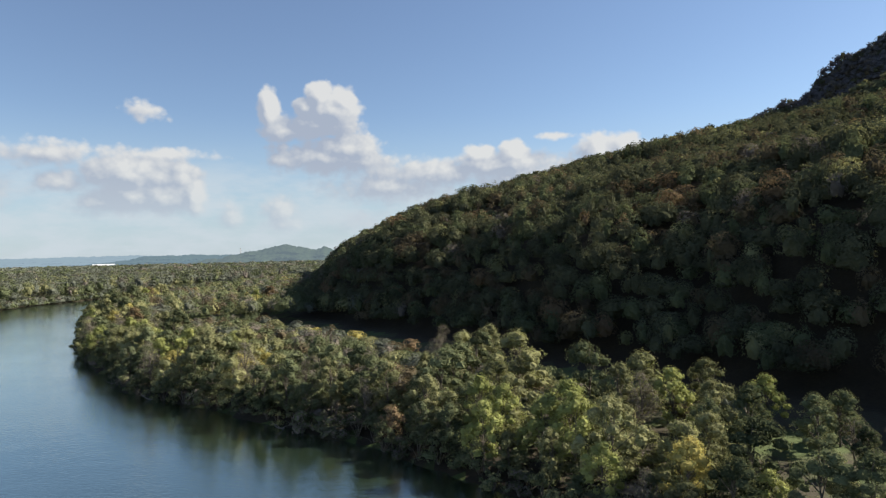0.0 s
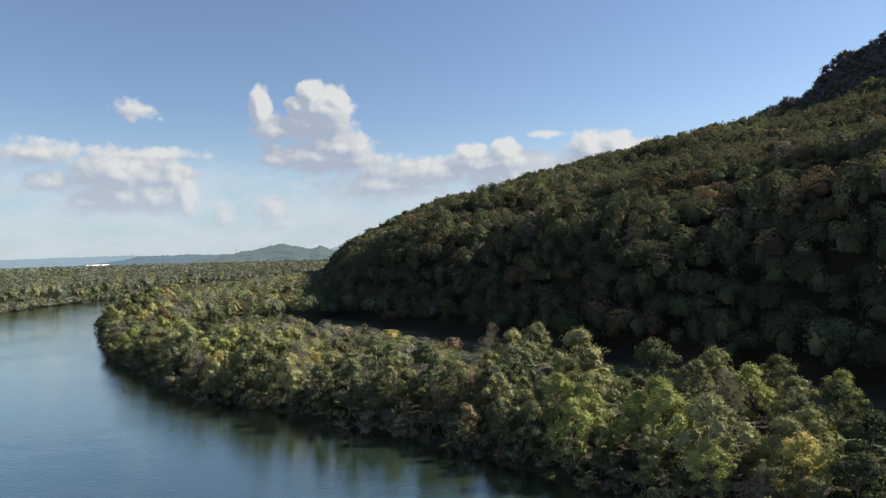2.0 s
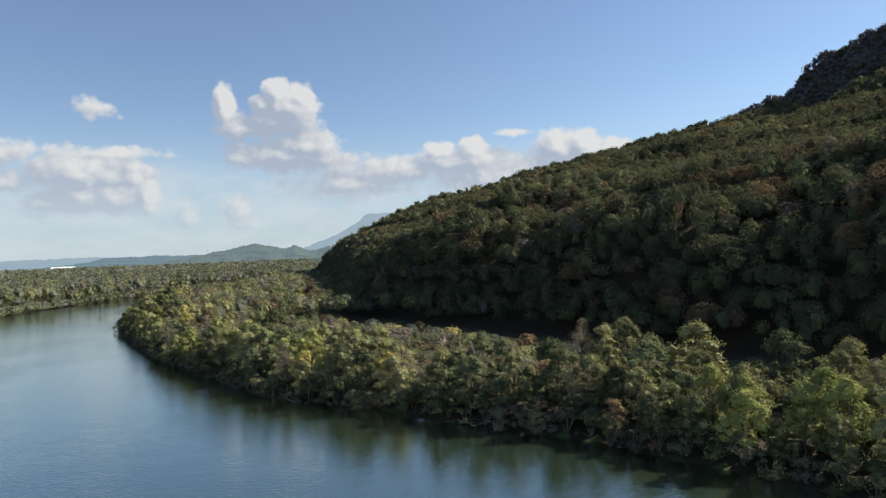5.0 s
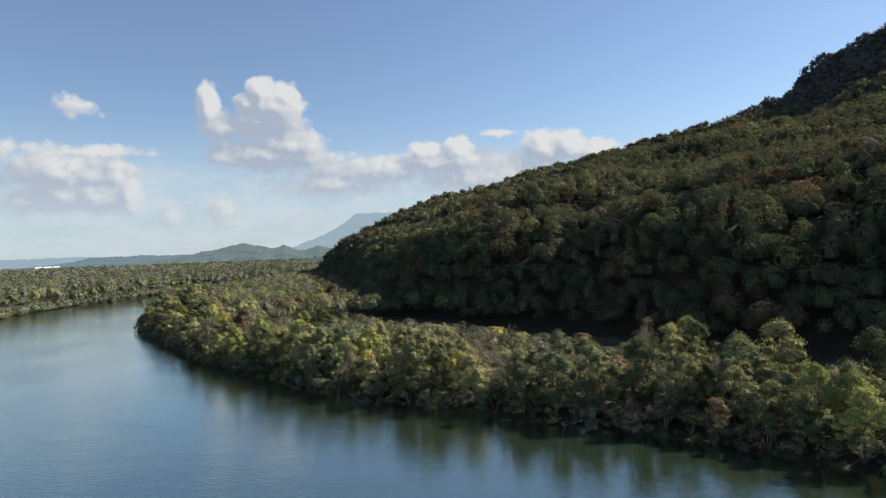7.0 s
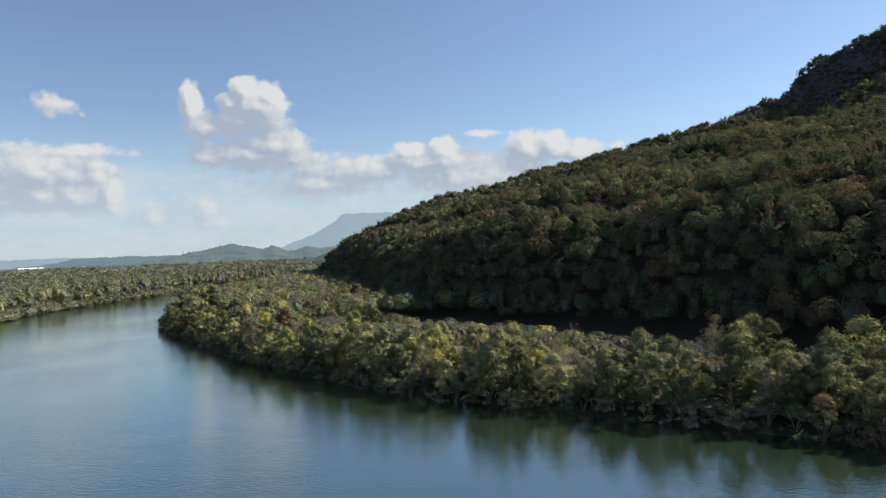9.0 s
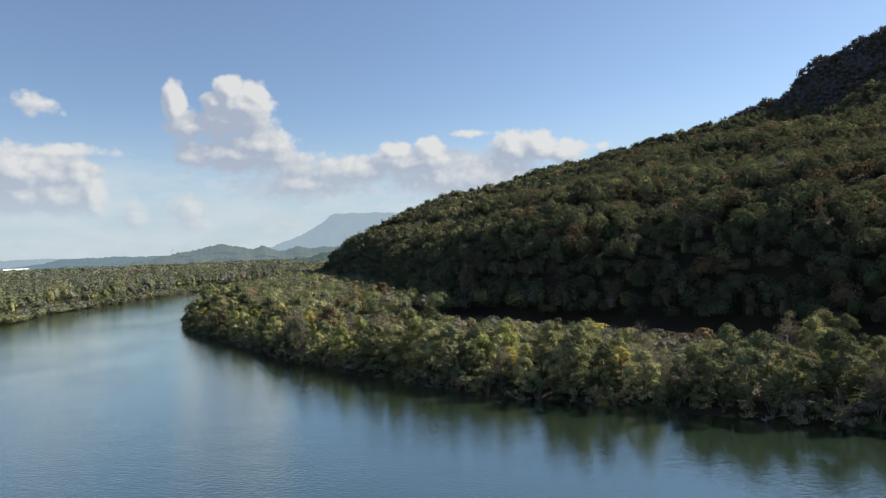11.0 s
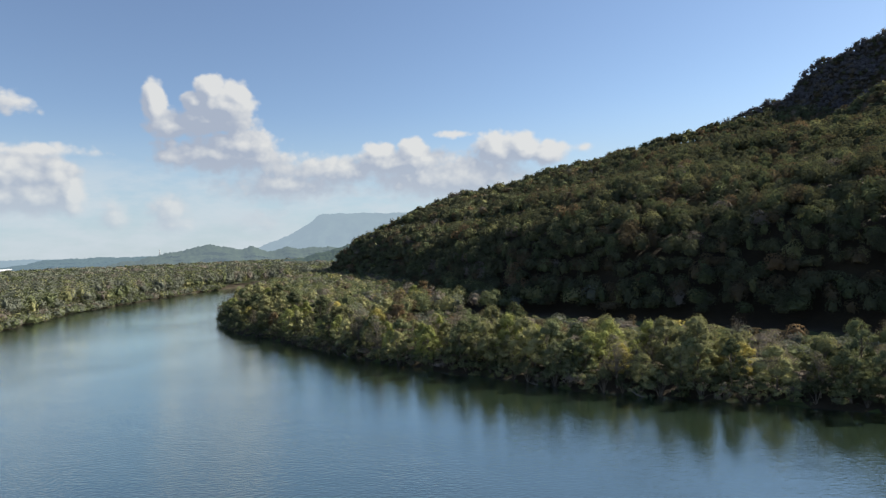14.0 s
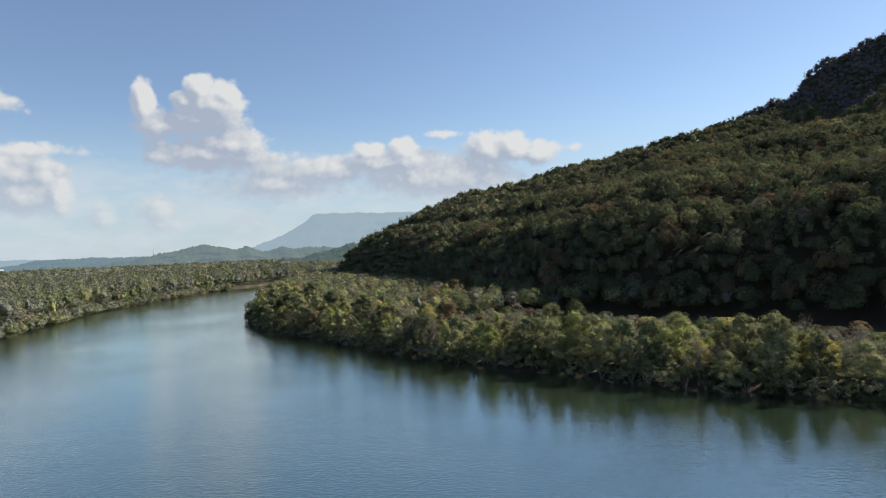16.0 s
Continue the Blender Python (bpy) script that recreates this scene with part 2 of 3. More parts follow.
BARK, GROUND, FLOOR, WATER = bark_material(), ground_material(), floor_material(), water_material()
WHITE_ROOF = plain_material("white_metal_roof", (0.75, 0.76, 0.78), (0.85, 0.85, 0.85), 0.4)
DRIFT = plain_material("bleached_wood", (0.12, 0.11, 0.09), (0.26, 0.24, 0.21), 0.85, 2.0)
STEEL = plain_material("galvanised_steel", (0.30, 0.31, 0.33), (0.42, 0.43, 0.44), 0.5)


# ---- mesh helpers ----
def mesh_of(name, verts, faces, mats, index=None, smooth=False):
    """A mesh from arrays of vertices and equal-sized faces."""
    me = bpy.data.meshes.new(name)
    verts, faces = np.asarray(verts, np.float32), np.asarray(faces, np.int32)
    n, k = faces.shape
    me.vertices.add(len(verts)), me.loops.add(n * k), me.polygons.add(n)
    me.vertices.foreach_set("co", verts.ravel())
    me.loops.foreach_set("vertex_index", faces.ravel())
    me.polygons.foreach_set("loop_start", np.arange(0, n * k, k, dtype=np.int32))
    if index is not None:
        me.polygons.foreach_set("material_index", np.asarray(index, np.int32))
    me.polygons.foreach_set("use_smooth", np.full(n, smooth))
    me.update(calc_edges=True)
    me.validate()
    for mat in mats:
        me.materials.append(mat)
    return me


def part(name, me, parent, label=""):
    ob = new(name, me)
    ob.parent = parent
    return tagged(ob, label=label) if label else ob


def tube(path, radii, sides=6):
    """Vertices and quads of a tapered tube along a path."""
    path = np.asarray(path, float)
    ring = np.linspace(0, 2 * np.pi, sides, endpoint=False)
    verts = []
    for i, (p, r) in enumerate(zip(path, radii)):
        d = path[min(i + 1, len(path) - 1)] - path[max(i - 1, 0)]
        d /= np.linalg.norm(d) + 1e-9
        a = np.cross(d, (0.31, 0.95, 0.05))
        a /= np.linalg.norm(a) + 1e-9
        b = np.cross(d, a)
        verts.append(p + r * (np.cos(ring)[:, None] * a + np.sin(ring)[:, None] * b))
    n, k = len(path), np.arange(sides)
    faces = [np.stack([i * sides + k, i * sides + (k + 1) % sides, (i + 1) * sides + (k + 1) % sides, (i + 1) * sides + k], 1) for i in range(n - 1)]
    return np.concatenate(verts), np.concatenate(faces)


def join(pieces):
    vs, fs, n = [], [], 0
    for v, f in pieces:
        vs.append(v), fs.append(f + n)
        n += len(v)
    return np.concatenate(vs), np.concatenate(fs)


def sprays(rng, centre, normal, size):
    """Kite-shaped leaf sprays, one for each centre."""
    n = len(centre)
    normal = normal / (np.linalg.norm(normal, axis=1, keepdims=True) + 1e-9)
    a = np.cross(normal, rng.normal(size=(n, 3)))
    a /= np.linalg.norm(a, axis=1, keepdims=True) + 1e-9
    b = np.cross(normal, a)
    s = (size * rng.uniform(0.6, 1.3, n))[:, None]
    k = rng.uniform(0.35, 0.7, n)[:, None]
    v = np.stack([centre - a * s * 0.5, centre + b * s * 0.5 * k + a * s * 0.1, centre + a * s * 0.6, centre - b * s * 0.5 * k + a * s * 0.05 + normal * s * 0.12], 1)
    return v.reshape(-1, 3), np.arange(4 * n).reshape(-1, 4)


# ---- the lie of the land ----
NEAR_BANK = [(260, -600), (130, -120), (62, 40), (26, 85), (-2, 118), (-27, 141), (-45, 152), (-69, 169), (-97, 185), (-114, 198), (-131, 218), (-153, 241), (-174, 264), (-190, 289),
             (-215, 327), (-243, 366), (-263, 405), (-274, 442), (-284, 510), (-291, 580), (-300, 712), (-304, 838), (-282, 950), (-190, 1070), (0, 1180), (900, 1500)]
FAR_BANK = [(-330, -600), (-370, 150), (-405, 412), (-417, 500), (-426, 563), (-421, 604), (-415, 652), (-408, 710), (-399, 780), (-382, 839), (-358, 892), (-337, 943), (-250, 1080), (-60, 1260), (900, 1620)]
HILL_FOOT = [(520, -420), (330, -60), (172, 92), (88, 150), (62, 170), (-44, 298), (-110, 377), (-144, 500), (-170, 640), (-210, 780), (-255, 930), (-60, 1090), (900, 1400)]
BLUFF = (407.0, 985.0)


def to_line(line, x, y, closed=False):
    """Distance to a polyline, and on which side of it (plus: to its right)."""
    best, side = np.full(x.shape, 1e12), np.ones(x.shape)
    pts = list(line) + ([line[0]] if closed else [])
    for (ax, ay), (bx, by) in zip(pts[:-1], pts[1:]):
        dx, dy = bx - ax, by - ay
        t = np.clip(((x - ax) * dx + (y - ay) * dy) / (dx * dx + dy * dy), 0, 1)
        d = np.hypot(x - ax - t * dx, y - ay - t * dy)
        s = (x - ax) * dy - (y - ay) * dx
        side = np.where(d < best - 1e-6, np.where(s >= 0, 1.0, -1.0), side)
        best = np.minimum(best, d)
    return best, side


def inside(poly, x, y):
    odd = np.zeros(x.shape, bool)
    for (ax, ay), (bx, by) in zip(poly, poly[1:] + poly[:1]):
        if ay != by:
            odd ^= ((ay > y) != (by > y)) & (x < (bx - ax) * (y - ay) / (by - ay) + ax)
    return odd


RIVER = NEAR_BANK + FAR_BANK[::-1]


def wave(x, y, seed, size):
    """Smooth noise from a few sine waves, about -1 to 1."""
    rng = np.random.RandomState(seed)
    out = np.zeros(np.shape(x))
    for _ in range(7):
        a, p, k = rng.uniform(0, 6.28), rng.uniform(0, 6.28), rng.uniform(0.6, 1.7) * 6.28 / size
        out = out + np.sin((x * np.cos(a) + y * np.sin(a)) * k + p)
    return out / 3.2


def shore(x, y):
    """Metres inland from the river's edge; minus in the river."""
    d, _ = to_line(RIVER, x, y, True)
    d = np.where(inside(RIVER, x, y), -d, d)
    return d + 1.3 * wave(x, y, 4, 22.0)


def hill_depth(x, y):
    d, side = to_line(HILL_FOOT, x, y)
    return d * side


def ground_z(x, y):
    x, y = np.asarray(x, float), np.asarray(y, float)
    land = shore(x, y)
    z = np.interp(land, (-12, -3, 0.5, 5, 30, 90), (-5.0, -2.0, 0.35, 2.0, 3.4, 4.0))
    z = z + np.clip(land / 60, 0, 1) * 0.5 * wave(x, y, 2, 60.0)
    s = hill_depth(x, y)
    s2 = s + np.clip(s / 40, 0, 1) * (7 * wave(x, y, 7, 130.0) + 2.5 * wave(x, y, 8, 45.0))
    z = z + np.interp(s2, HILL_S, HILL_Z) + np.clip(s / 150, 0, 1) * 5 * wave(x, y, 9, 170.0)
    z = z + REAR_H * np.clip(s / 160, 0, 1) * np.clip((y - REAR_Y) / 350, 0, 1)
    back = np.interp(x, SHOULDER_X, SHOULDER_Z) - np.where(y < 870, 0.34 * (870 - y), 0.45 * (y - 870)) + 3 * wave(x, y, 13, 70.0)
    z = np.where((s > 60) & (y > 600), np.maximum(z, back), z)
    return np.where(s > 150, np.maximum(z, bluff(x, y)), z)


def on_bluff(x, y):
    """Whether the steep mountain, not the slope below it, makes the ground here."""
    return ground_z(x, y) < bluff(x, y) + 1.0


def bluff(x, y):
    """Height of the upper mountain: a ridge with a steep face towards the river and a cliffed shoulder on its crest."""
    s = (x - BLUFF[0]) * 0.77 - (y - BLUFF[1]) * 0.64
    d = -(x - BLUFF[0]) * 0.64 - (y - BLUFF[1]) * 0.77
    face = np.where(d > 0, np.interp(d, (0, 30, 120, 400), (0, 34, 118, 330)), -0.45 * d)
    return np.interp(s, BLUFF_S, BLUFF_Z) - face + 4 * wave(x, y, 12, 60.0)


SHOULDER_X = (-160, -60, 16, 63, 103, 167, 215, 256, 289, 400, 600)
SHOULDER_Z = (60, 94, 112, 128, 137, 153, 166, 178, 183, 205, 230)
BLUFF_S = (-400, -140, -43, -12, 29, 48, 68, 91, 103, 121, 156, 188, 320, 700)
BLUFF_Z = (60, 154, 218, 231, 242, 247, 264, 286, 295, 297, 314, 324, 352, 390)
HILL_S = (-25, 0, 10, 20, 35, 50, 62, 76, 87, 112, 200, 300, 400, 600, 800, 1100)
HILL_Z = (0, 1.5, 10, 21, 33, 41.5, 44.5, 45.5, 56, 63.5, 81, 116.3, 105, 203.4, 255, 230)
REAR_H, REAR_Y = 30.7, 655.0


def spaced(lo, hi, a, b, step, grow=1.16):
    """Coordinates at an even step between a and b, growing wider out to lo and hi."""
    mid = list(np.arange(a, b + step, step))
    d = step
    while mid[-1] < hi:
        d *= grow
        mid.append(mid[-1] + d)
    d = step
    while mid[0] > lo:
        d *= grow
        mid.insert(0, mid[0] - d)
    return np.array(mid)


def build_ground():
    xs, ys = spaced(-4600, 4600, -480, 420, 6.0, 1.06), spaced(-1500, 4700, 40, 560, 6.0, 1.06)
    X, Y = np.meshgrid(xs, ys)
    Z = ground_z(X.ravel(), Y.ravel())
    nx, ny = len(xs), len(ys)
    i = (np.arange(ny - 1)[:, None] * nx + np.arange(nx - 1)[None, :]).ravel()
    ob = new("ground", mesh_of("ground", np.stack([X.ravel(), Y.ravel(), Z], 1), np.stack([i, i + 1, i + nx + 1, i + nx], 1), [GROUND, FLOOR], (hill_depth(X.ravel()[i], Y.ravel()[i]) > -14) | (np.abs(shore(X.ravel()[i], Y.ravel()[i]) - 12) < 16) & (np.hypot(X.ravel()[i] - 45, Y.ravel()[i] - 112) > 16), True))
    tagged(ob, "wooded hillside and flat grassy river land", "ground", kind="structure")
    x0, x1, y0, y1 = -1500, 1500, -1400, 2000
    ob = new("water", mesh_of("water", [(x0, y0, 0), (x1, y0, 0), (x1, y1, 0), (x0, y1, 0)], [(0, 1, 2, 3)], [WATER]))
    tagged(ob, "calm blue-green river with fine ripples and reflections", "river", kind="structure")


build_ground()


# ---- far ridges ----
def build_ridge(name, label, dist, az, el, mat, seed, depth=500.0, rough=0.10):
    """A ridge at a distance; its crest is given by azimuths and elevations in degrees as seen from the river."""
    a = np.radians(np.linspace(az[0], az[-1], 210))
    top = np.interp(np.degrees(a), az, el)
    top = 41 + dist * np.tan(np.radians(top + rough * wave(np.degrees(a), a * 0, seed, 2.2) + 0.5 * rough * wave(np.degrees(a), a * 0, seed + 1, 0.5)))
    rng = np.random.RandomState(seed)
    rows = []
    for k, h in enumerate([*np.linspace(0, 1, 25) ** 0.75, 0.9, 0.0]):
        back = (k - 24) * 0.15 * depth if k > 24 else -depth * (1 - h) ** 0.8
        r = dist + back * (1 + 0.12 * wave(np.degrees(a), a * 0 + k * 0.4, seed + 3, 3.0) * (k < 24)) + rng.normal(size=len(a)) * 6
        bump = rng.normal(size=len(a)) * dist * 0.00035 * (0 < k < 26)
        rows.append(np.stack([-90 + r * np.sin(a), 20 + r * np.cos(a), 0.5 + (top - 0.5) * h + bump], 1))
    n = len(a)
    i = (np.arange(len(rows) - 1)[:, None] * n + np.arange(n - 1)[None, :]).ravel()
    ob = new(name, mesh_of(name, np.concatenate(rows), np.stack([i, i + 1, i + n + 1, i + n], 1), [mat], smooth=True))
    return tagged(ob, label, "ridge", kind="structure")


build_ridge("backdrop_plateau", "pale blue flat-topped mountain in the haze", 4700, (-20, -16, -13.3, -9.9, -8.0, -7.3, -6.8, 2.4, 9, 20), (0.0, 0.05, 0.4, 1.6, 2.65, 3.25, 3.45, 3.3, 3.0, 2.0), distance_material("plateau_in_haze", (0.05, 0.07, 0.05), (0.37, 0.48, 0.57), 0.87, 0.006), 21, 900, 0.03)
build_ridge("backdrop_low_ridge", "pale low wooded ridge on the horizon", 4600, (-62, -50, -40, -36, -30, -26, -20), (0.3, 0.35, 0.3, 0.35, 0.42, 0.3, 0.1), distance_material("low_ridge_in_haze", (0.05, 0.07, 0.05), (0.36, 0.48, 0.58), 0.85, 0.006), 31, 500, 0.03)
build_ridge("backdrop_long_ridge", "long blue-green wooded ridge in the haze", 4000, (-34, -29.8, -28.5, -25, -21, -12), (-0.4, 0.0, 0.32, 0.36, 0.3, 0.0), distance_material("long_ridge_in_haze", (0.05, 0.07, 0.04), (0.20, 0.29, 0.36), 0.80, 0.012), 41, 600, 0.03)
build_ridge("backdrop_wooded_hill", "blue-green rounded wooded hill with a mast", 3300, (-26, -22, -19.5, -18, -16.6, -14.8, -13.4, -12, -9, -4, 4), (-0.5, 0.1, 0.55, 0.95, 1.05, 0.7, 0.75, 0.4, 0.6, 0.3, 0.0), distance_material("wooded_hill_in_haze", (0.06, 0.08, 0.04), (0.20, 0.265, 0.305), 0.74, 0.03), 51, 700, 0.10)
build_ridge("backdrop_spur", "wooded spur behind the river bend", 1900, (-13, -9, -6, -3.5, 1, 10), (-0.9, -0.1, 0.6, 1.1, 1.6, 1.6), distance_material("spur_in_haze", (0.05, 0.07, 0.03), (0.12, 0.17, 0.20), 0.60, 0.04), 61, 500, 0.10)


# ---- trees ----
def ball(n):
    """Directions and quads of a cube blown up to a sphere, n cells to an edge; the underside comes last."""
    verts, faces, seen = [], [], {}
    g = [math.tan((k / n - 0.5) * math.pi / 2) for k in range(n + 1)]

    def at(p):
        key = tuple(round(c, 4) for c in p)
        if key not in seen:
            seen[key] = len(verts)
            verts.append(Vector(p).normalized())
        return seen[key]

    for axis, sign in ((2, 1), (0, 1), (0, -1), (1, 1), (1, -1), (2, -1)):
        for i in range(n):
            for j in range(n):
                quad = []
                for a, b in ((i, j), (i + 1, j), (i + 1, j + 1), (i, j + 1)):
                    p = [0, 0, 0]
                    p[axis], p[(axis + 1) % 3], p[(axis + 2) % 3] = sign, g[a], g[b]
                    quad.append(at(p))
                faces.append(quad if sign > 0 else quad[::-1])
    return np.array(verts), np.array(faces)


BALLS = {2: ball(2), 3: ball(3), 4: ball(4)}


def crown_points(rng, h, r, base, clumps, leaves, droop=0.0):
    """Leaf places and directions: clumps on a tapering, uneven crown."""
    t = rng.uniform(0, 1, clumps) ** 0.8
    prof = np.sin(np.pi * np.clip(0.16 + 0.80 * t, 0, 1)) ** 0.75
    ang = rng.uniform(0, 2 * np.pi, clumps)
    rad = r * prof * np.sqrt(rng.uniform(0.12, 1.0, clumps)) * (1 + 0.22 * np.sin(ang * 2 + rng.uniform(0, 6)) + 0.12 * np.sin(ang * 5 + rng.uniform(0, 6)))
    c = np.stack([rad * np.cos(ang), rad * np.sin(ang), base + (h - base) * t * 0.96], 1)
    size = r * rng.uniform(0.12, 0.34, clumps)
    owner = rng.choice(clumps, leaves, p=size**2 / np.sum(size**2))
    d = rng.normal(size=(leaves, 3))
    d /= np.linalg.norm(d, axis=1, keepdims=True)
    d[:, 2] = np.where(rng.uniform(size=leaves) < 0.5, np.abs(d[:, 2]), d[:, 2])
    p = c[owner] + d * (size[owner] * rng.uniform(0.80, 1.28, leaves))[:, None] * (1, 1, 0.85)
    p[:, 2] -= droop * np.hypot(p[:, 0], p[:, 1])
    p[:, 2] = np.maximum(p[:, 2], 0.15)
    out = p - np.array((0, 0, base + (h - base) * 0.4))
    out /= np.linalg.norm(out, axis=1, keepdims=True) + 1e-9
    nrm = d * 1.0 + out * 0.35 + rng.normal(size=d.shape) * 0.26
    return c, size, p, nrm


def build_tree(rng, label, h, r, kinds, leaves, base=0.28, bare=False):
    """One tree: a trunk with limbs under an uneven crown of leaf sprays."""
    tree = tagged(new("tree"), label, "tree", "trees on the river bank")
    clumps = int(30 + r * 5.5)
    c, size, p, nrm = crown_points(rng, h, r, h * (base + 0.10), clumps, int(leaves * 1.3), 0.12)
    lean = rng.uniform(-0.07, 0.07, 2) * h
    zs = np.linspace(-0.8, h * 0.86, 7)
    axis = np.stack([lean[0] * (zs / h) ** 2 + 0.15 * np.sin(zs), lean[1] * (zs / h) ** 2 + 0.15 * np.cos(zs * 0.8), zs], 1)
    r0 = 0.018 * h + 0.06
    bits = [tube(axis, np.linspace(r0, 0.05, 7), 7)]
    for q in c[rng.permutation(clumps)[: 26 if bare else 16]]:
        z0 = max(h * 0.15, q[2] * rng.uniform(0.45, 0.75))
        a = np.array([np.interp(z0, zs, axis[:, 0]), np.interp(z0, zs, axis[:, 1]), z0])
        mid = (a + q) / 2 + np.array((0, 0, 0.08 * h)) * rng.uniform(-0.4, 0.6)
        bits.append(tube([a, mid, q], [r0 * 0.38, r0 * 0.22, 0.03], 4))
    v, f = join(bits)
    part("trunk", mesh_of("trunk", v, f, [BARK], smooth=True), tree)
    bits = [sprays(rng, p, nrm, 0.45 if not bare else 0.34)]
    for k in np.argsort(-size)[: 0 if bare else 34]:
        v, f = BALLS[3]
        q = c[k] - np.array((0, 0, 0.12 * np.hypot(c[k][0], c[k][1])))
        bits.append((q + v * size[k] * 0.74 * rng.uniform(0.62, 1.12, (len(v), 1)) * (1, 1, 0.82), f))
    v, f = join(bits)
    v[:, 2] = np.maximum(v[:, 2], 0.1)
    part("crown", mesh_of("crown", v, f, [LEAF[k] for k in kinds], np.where(np.arange(len(f)) < len(p), rng.uniform(size=len(f)) < 0.16, 0)), tree)
    return tree


def build_shrub(rng, label, h, r, kinds, leaves):
    shrub = tagged(new("shrub"), label, "shrub", "shrubs along the water's edge")
    c, size, p, nrm = crown_points(rng, h, r, h * 0.05, 16, leaves, 0.18)
    bits = [tube([(0, 0, -0.6), q * (0.4, 0.4, 0.5), q], [0.10, 0.06, 0.02], 4) for q in c[:9]]
    v, f = join(bits)
    part("trunk", mesh_of("trunk", v, f, [BARK], smooth=True), shrub)
    bits = [sprays(rng, p, nrm, 0.46)]
    for q, z in zip(c, size):
        v, f = BALLS[2]
        q = q - np.array((0, 0, 0.18 * np.hypot(q[0], q[1])))
        bits.append((q + v * z * 0.55 * rng.uniform(0.6, 1.25, (len(v), 1)), f))
    v, f = join(bits)
    v[:, 2] = np.maximum(v[:, 2], 0.05)
    part("crown", mesh_of("crown", v, f, [LEAF[k] for k in kinds], rng.randint(0, len(kinds), len(f))), shrub)
    return shrub


def meadow(x, y):
    """The small grassy opening among the bank trees."""
    return np.hypot((x - 45) / 9, (y - 112) / 13) < 1


def along(line, start, stop):
    """Places and inland directions every metre of a bank line between two of its corners."""
    pts = np.array(line[start : stop + 1], float)
    seg = np.hypot(*np.diff(pts, axis=0).T)
    cum = np.r_[0, np.cumsum(seg)]
    s = np.arange(0, cum[-1], 1.0)
    x, y = np.interp(s, cum, pts[:, 0]), np.interp(s, cum, pts[:, 1])
    dx, dy = np.gradient(x), np.gradient(y)
    k = np.ones(15) / 15
    n = np.stack([np.convolve(dy, k, "same"), -np.convolve(dx, k, "same")], 1)
    n /= np.linalg.norm(n, axis=1, keepdims=True) + 1e-9
    return np.stack([x, y], 1), n


def plant(rng, model, x, y, scale, sink=0.15):
    z = float(ground_z(np.array([x]), np.array([y]))[0])
    ob = copy_thing(model, pose(x, y, max(z, 0.0) - sink, 0, 0, rng.uniform(0, 360)) @ Matrix.Diagonal((scale * rng.uniform(0.9, 1.12), scale * rng.uniform(0.9, 1.12), scale, 1)))
    ob.scale = (scale * rng.uniform(0.9, 1.12), scale * rng.uniform(0.9, 1.12), scale)
    return ob


